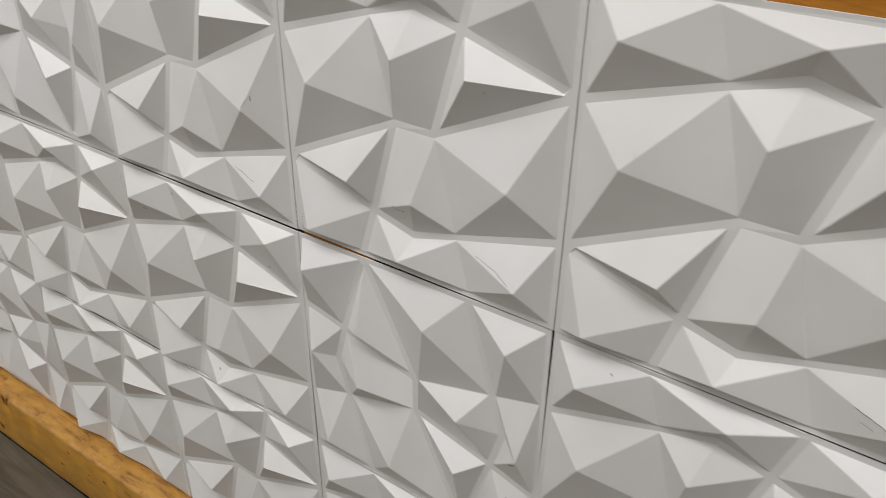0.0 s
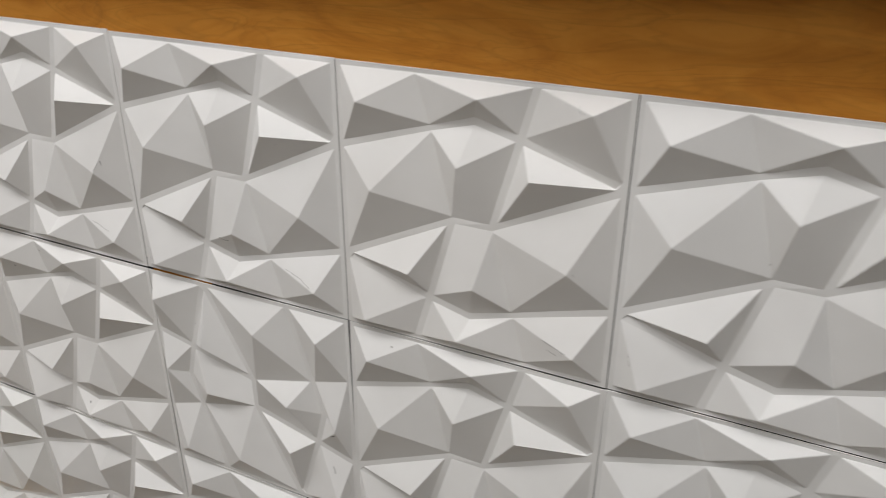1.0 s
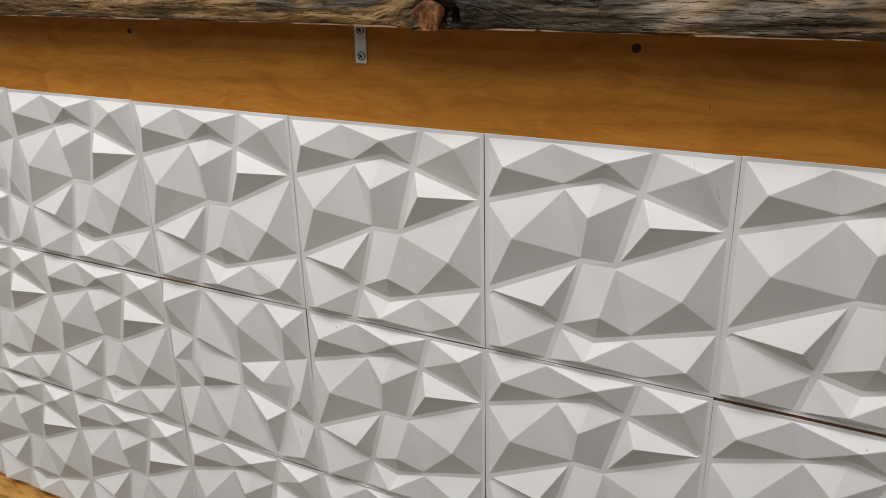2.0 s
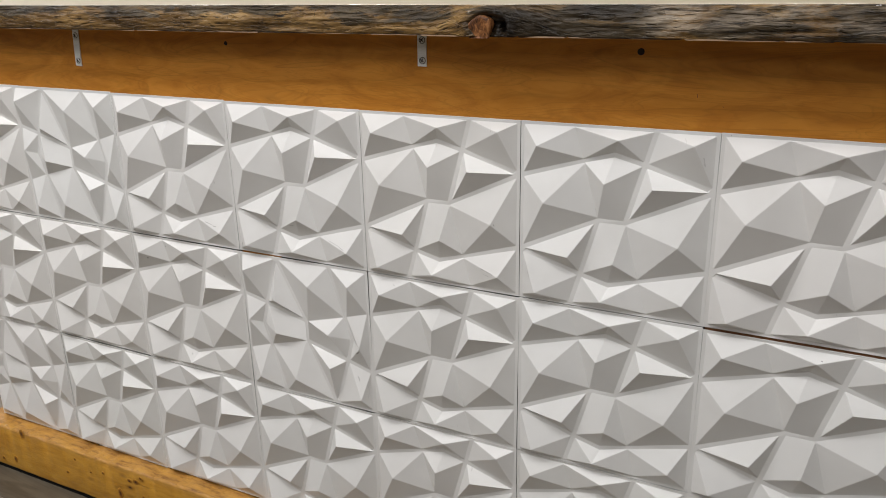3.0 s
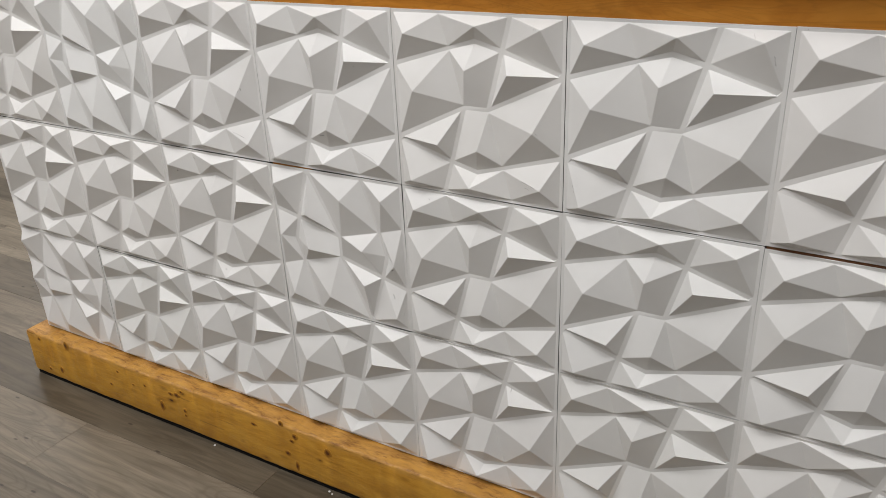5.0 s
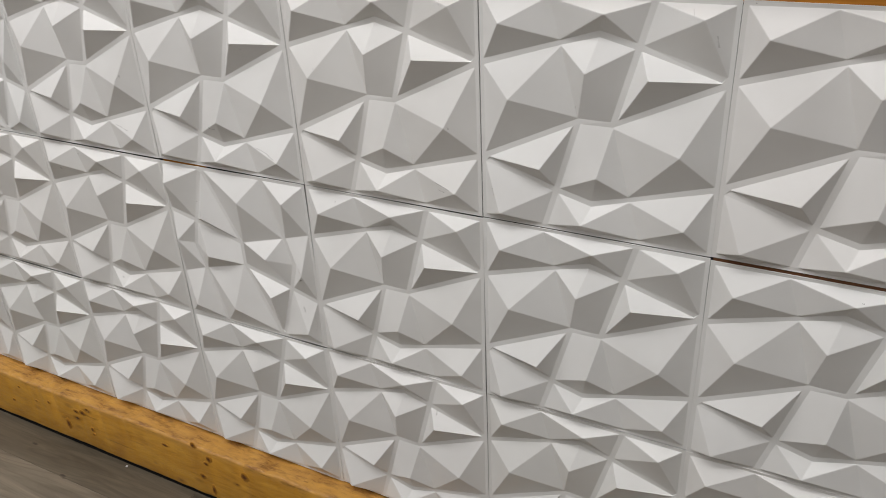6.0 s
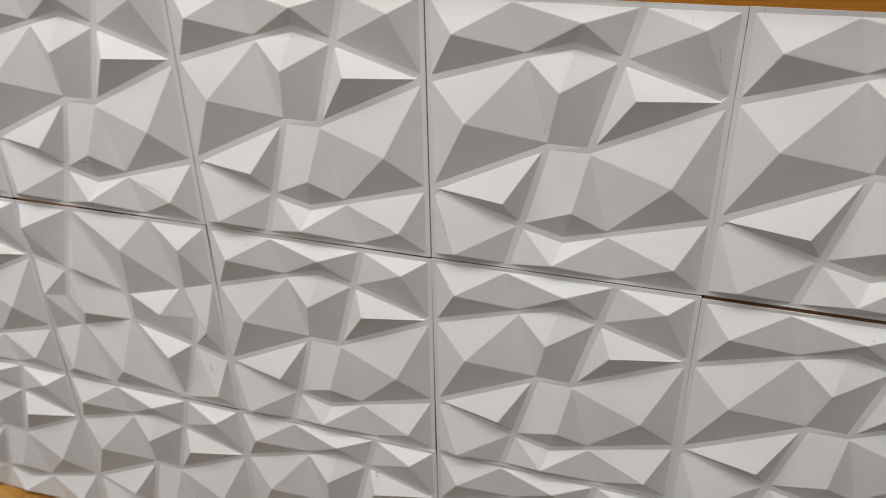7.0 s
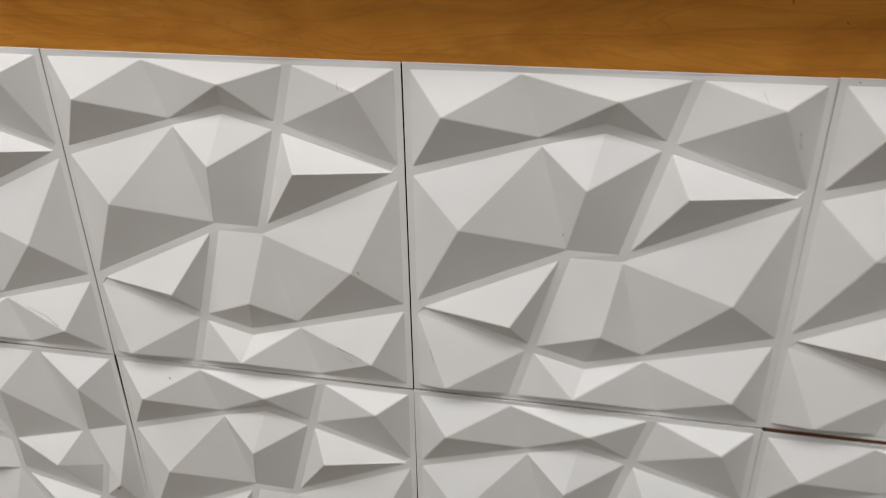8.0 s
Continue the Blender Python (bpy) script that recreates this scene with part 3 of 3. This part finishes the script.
part("timber", beam_mesh(), PINE, beam)
KNOTS = ((-1.503, 0.077, 5, 4), (-1.386, 0.088, 6, 8), (-1.488, -0.014, 4, 4), (-1.435, -0.003, 5, 7), (-1.188, 0.066, 3, 2.5), (-1.226, 0.017, 4, 2.5), (-1.135, 0.043, 3, 2),
         (-1.090, 0.054, 3, 2.5), (-0.997, 0.059, 6, 3.5), (-0.975, 0.062, 7, 4.5), (-0.957, 0.077, 4, 3), (-1.037, 0.011, 6, 10), (-0.956, 0.022, 4, 4.5), (-0.956, 0.008, 3, 3),
         (-0.725, 0.063, 6, 3), (-0.641, 0.093, 5, 5), (-0.604, 0.071, 5, 5), (-0.614, 0.055, 5, 3.5), (-0.631, 0.015, 6, 5), (-0.513, 0.060, 7, 7), (-0.607, -0.012, 4, 9))


def beam_knot(x, z, rx, rz):
    """A dark oval knot with a raised heart, on the front of the timber."""
    bm = bmesh.new()
    bmesh.ops.create_uvsphere(bm, u_segments=18, v_segments=8, radius=1.0)
    for v in bm.verts:
        w = 1 + 0.25 * noise.noise(Vector((v.co.x * 1.6 + x * 50, v.co.z * 1.6, 0)))
        v.co = Vector((x + v.co.x * rx * w * 0.0016, -0.0452 + v.co.y * 0.0009, z + v.co.z * rz * w * 0.0016))
    for f in bm.faces:
        f.smooth = True
    part("knot", bm, BEAM_KNOT, beam, "small dark brown knot")


for kx, kz, krx, krz in KNOTS:
    beam_knot(kx + 0.005, kz + 0.004, krx, krz)
part("rubber_strip", box(-1.551, 0.69, -0.0415, 0.012, FLOOR, FLOOR + 0.0116, 0.001), STRIP, beam, "black strip under the timber")

# ---- the live-edge bar top ----
slab = empty("live_edge_bar_top", "live-edge pine slab bar top with a weathered grey-brown edge", "bar top")
KNOT_X, KNOT_Z = -0.026, 1.143


def overhang(x):
    return 0.056 + 0.007 * noise.noise(Vector((x * 1.3, 0.3, 0))) + 0.010 * math.exp(-((x - KNOT_X) / 0.07) ** 2) + 0.014 * max(0.0, min(0.6, x))


def slab_edge():
    """The rough front of the slab, as a swept and weathered profile."""
    bm = bmesh.new()
    x0, x1, n, m = -2.3, 1.25, 1100, 26
    rows = []
    for i in range(n + 1):
        x = x0 + (x1 - x0) * i / n
        top, low = 1.1750 + 0.0006 * noise.noise(Vector((x * 3, 9, 0))), 1.1325 + 0.0014 * noise.noise(Vector((x * 9, 5, 0))) + 0.0008 * noise.noise(Vector((x * 40, 6, 0)))
        out = overhang(x)
        row = []
        for k in range(m + 1):
            f = k / m
            z = low + (top - low) * f
            bulge = 0.007 * math.sin(math.pi * min(1.0, 0.18 + f * 0.82)) - 0.004 * f
            p = Vector((x * 5, z * 60, 1.0))
            rough = 0.0030 * noise.noise(p) + 0.0022 * noise.noise(Vector((x * 22, z * 190, 2))) + 0.0012 * noise.noise(Vector((x * 70, z * 480, 3)))
            gully = -0.004 * max(0.0, noise.noise(Vector((x * 9, z * 130, 7))) - 0.25)
            d = math.hypot((x - KNOT_X) / 1.5, z - KNOT_Z - 0.004)
            void = math.hypot((x - KNOT_X - 0.024) / 0.8, (z - KNOT_Z) / 1.6)
            swell = 0.009 * math.exp(-((d - 0.022) / 0.009) ** 2) - 0.014 * math.exp(-(d / 0.015) ** 2) - 0.022 * math.exp(-(void / 0.007) ** 2)
            row.append(bm.verts.new((x, -(out + bulge + rough + gully + swell), z)))
        row.append(bm.verts.new((x, -out + 0.03, top)))
        row.insert(0, bm.verts.new((x, -out + 0.03, low)))
        rows.append(row)
    for a, b in zip(rows, rows[1:]):
        for k in range(len(a) - 1):
            bm.faces.new((a[k], a[k + 1], b[k + 1], b[k])).smooth = True
        bm.faces.new((a[-1], a[0], b[0], b[-1]))
    bm.faces.new(rows[0])
    bm.faces.new(rows[-1])
    return bm


part("live_edge", slab_edge(), EDGE, slab, "weathered grey and orange live edge")
part("slab_board", box(-2.3, 1.25, -0.030, 0.52, 1.1338, 1.1752, 0.001), TOP, slab, "pale varnished pine board")


def knot_stub():
    bm = bmesh.new()
    bmesh.ops.create_uvsphere(bm, u_segments=28, v_segments=14, radius=1.0)
    for v in bm.verts:
        y = max(v.co.y, -0.30)
        v.co = Vector((v.co.x * 0.0190, y * 0.020, v.co.z * 0.0235))
        v.co += Vector((1, 0.6, 0.8)) * noise.noise(v.co * 55 + Vector((3, 0, 0))) * 0.0042 + Vector((0.3, 1, 0.3)) * noise.noise(v.co * 260) * 0.0012
    for f in bm.faces:
        f.smooth = True
    bmesh.ops.transform(bm, matrix=pose(0, 0, 0, 0, 34, 0), verts=bm.verts)
    for v in bm.verts:
        v.co.z = max(v.co.z, 1.1322 - KNOT_Z)
    return bm


stub = part("knot", knot_stub(), KNOT, slab, "sawn reddish branch knot")
stub.location = (KNOT_X - 0.012, -overhang(KNOT_X) - 0.003, KNOT_Z - 0.003)


def splinters():
    """Thin pale strips of torn wood along the lower edge of the slab."""
    random.seed(11)
    x = -1.75
    while x < 0.95:
        bm = bmesh.new()
        length = random.uniform(0.05, 0.16)
        y, z = -overhang(x + length / 2) - 0.002, 1.1315
        hang = random.uniform(0.0003, 0.0010)
        a = [bm.verts.new((x + dx, y + dy, z + dz)) for dx, dy, dz in ((0, 0, 0.001), (0.004, -0.001, -hang), (length - 0.003, -0.001, -hang * 0.9), (length, 0, 0.001))]
        b = [bm.verts.new((v.co.x, v.co.y + 0.012, v.co.z)) for v in a]
        bm.faces.new(a)
        bm.faces.new(b[::-1])
        for k in range(4):
            bm.faces.new((a[k], b[k], b[(k + 1) % 4], a[(k + 1) % 4]))
        part("splinter", bm, LIP, slab, "thin pale splinter")
        x += length + random.uniform(0.001, 0.005)


splinters()

# ---- crumbs by the beam ----
def crumb(x, y, size, material, label):
    bm = bmesh.new()
    bmesh.ops.create_icosphere(bm, subdivisions=2, radius=size)
    for v in bm.verts:
        v.co *= 1 + 0.5 * noise.noise(v.co * 300 + Vector((x * 9, y * 9, 0)))
        v.co.z = max(v.co.z * 0.5, -size * 0.3) + size * 0.3
    ob = part("crumb", bm, material)
    ob.location = (x, y, FLOOR)
    return tagged(ob, label, "crumb", "crumbs along the beam")


crumb(-0.862, -0.0495, 0.0028, CRUMB, "small white plaster crumb on the floor by the beam")
crumb(-0.514, -0.0490, 0.0034, CRUMB, "white plaster crumb on the floor by the beam")
crumb(-0.504, -0.0520, 0.0020, CRUMB, "tiny white plaster crumb on the floor by the beam")

# ---- floor planks ----
PLANK_W, PLANK_L = 0.18, 1.22
random.seed(21)


def plank_mesh(length):
    return mesh_of("plank", box(0.0002, length - 0.0002, 0.0002, PLANK_W - 0.0002, -0.0045, 0.0, 0.0004, 1), VINYL)


WHOLE = plank_mesh(PLANK_L)
FIRST_Y, FIRST_X = -0.135 - PLANK_W, -1.222
far = bmesh.new()
for j in range(-32, 25):
    y = FIRST_Y + j * PLANK_W
    start = FIRST_X - 5 * PLANK_L + (j * 0.457 % 1) * PLANK_L
    for i in range(10):
        x = start + i * PLANK_L
        if x > X1 or x + PLANK_L < X0 or y < Y0 - 0.1 or y > Y1:
            continue
        if -4.2 < x < 1.2 and -2.2 < y < 2.6:
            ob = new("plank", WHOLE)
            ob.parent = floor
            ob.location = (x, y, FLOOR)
            # darker row by the beam: plank tone, plus shade there put into the colour
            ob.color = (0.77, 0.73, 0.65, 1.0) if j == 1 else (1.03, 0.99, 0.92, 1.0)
        else:
            b = [far.verts.new((max(X0, min(X1, x + dx)), max(Y0, min(Y1, y + dy)), FLOOR)) for dx, dy in ((0.0006, 0.0006), (PLANK_L - 0.0006, 0.0006), (PLANK_L - 0.0006, PLANK_W - 0.0006), (0.0006, PLANK_W - 0.0006))]
            far.faces.new(b)
tagged(part("far_planks", far, VINYL, floor), kind="stuff")
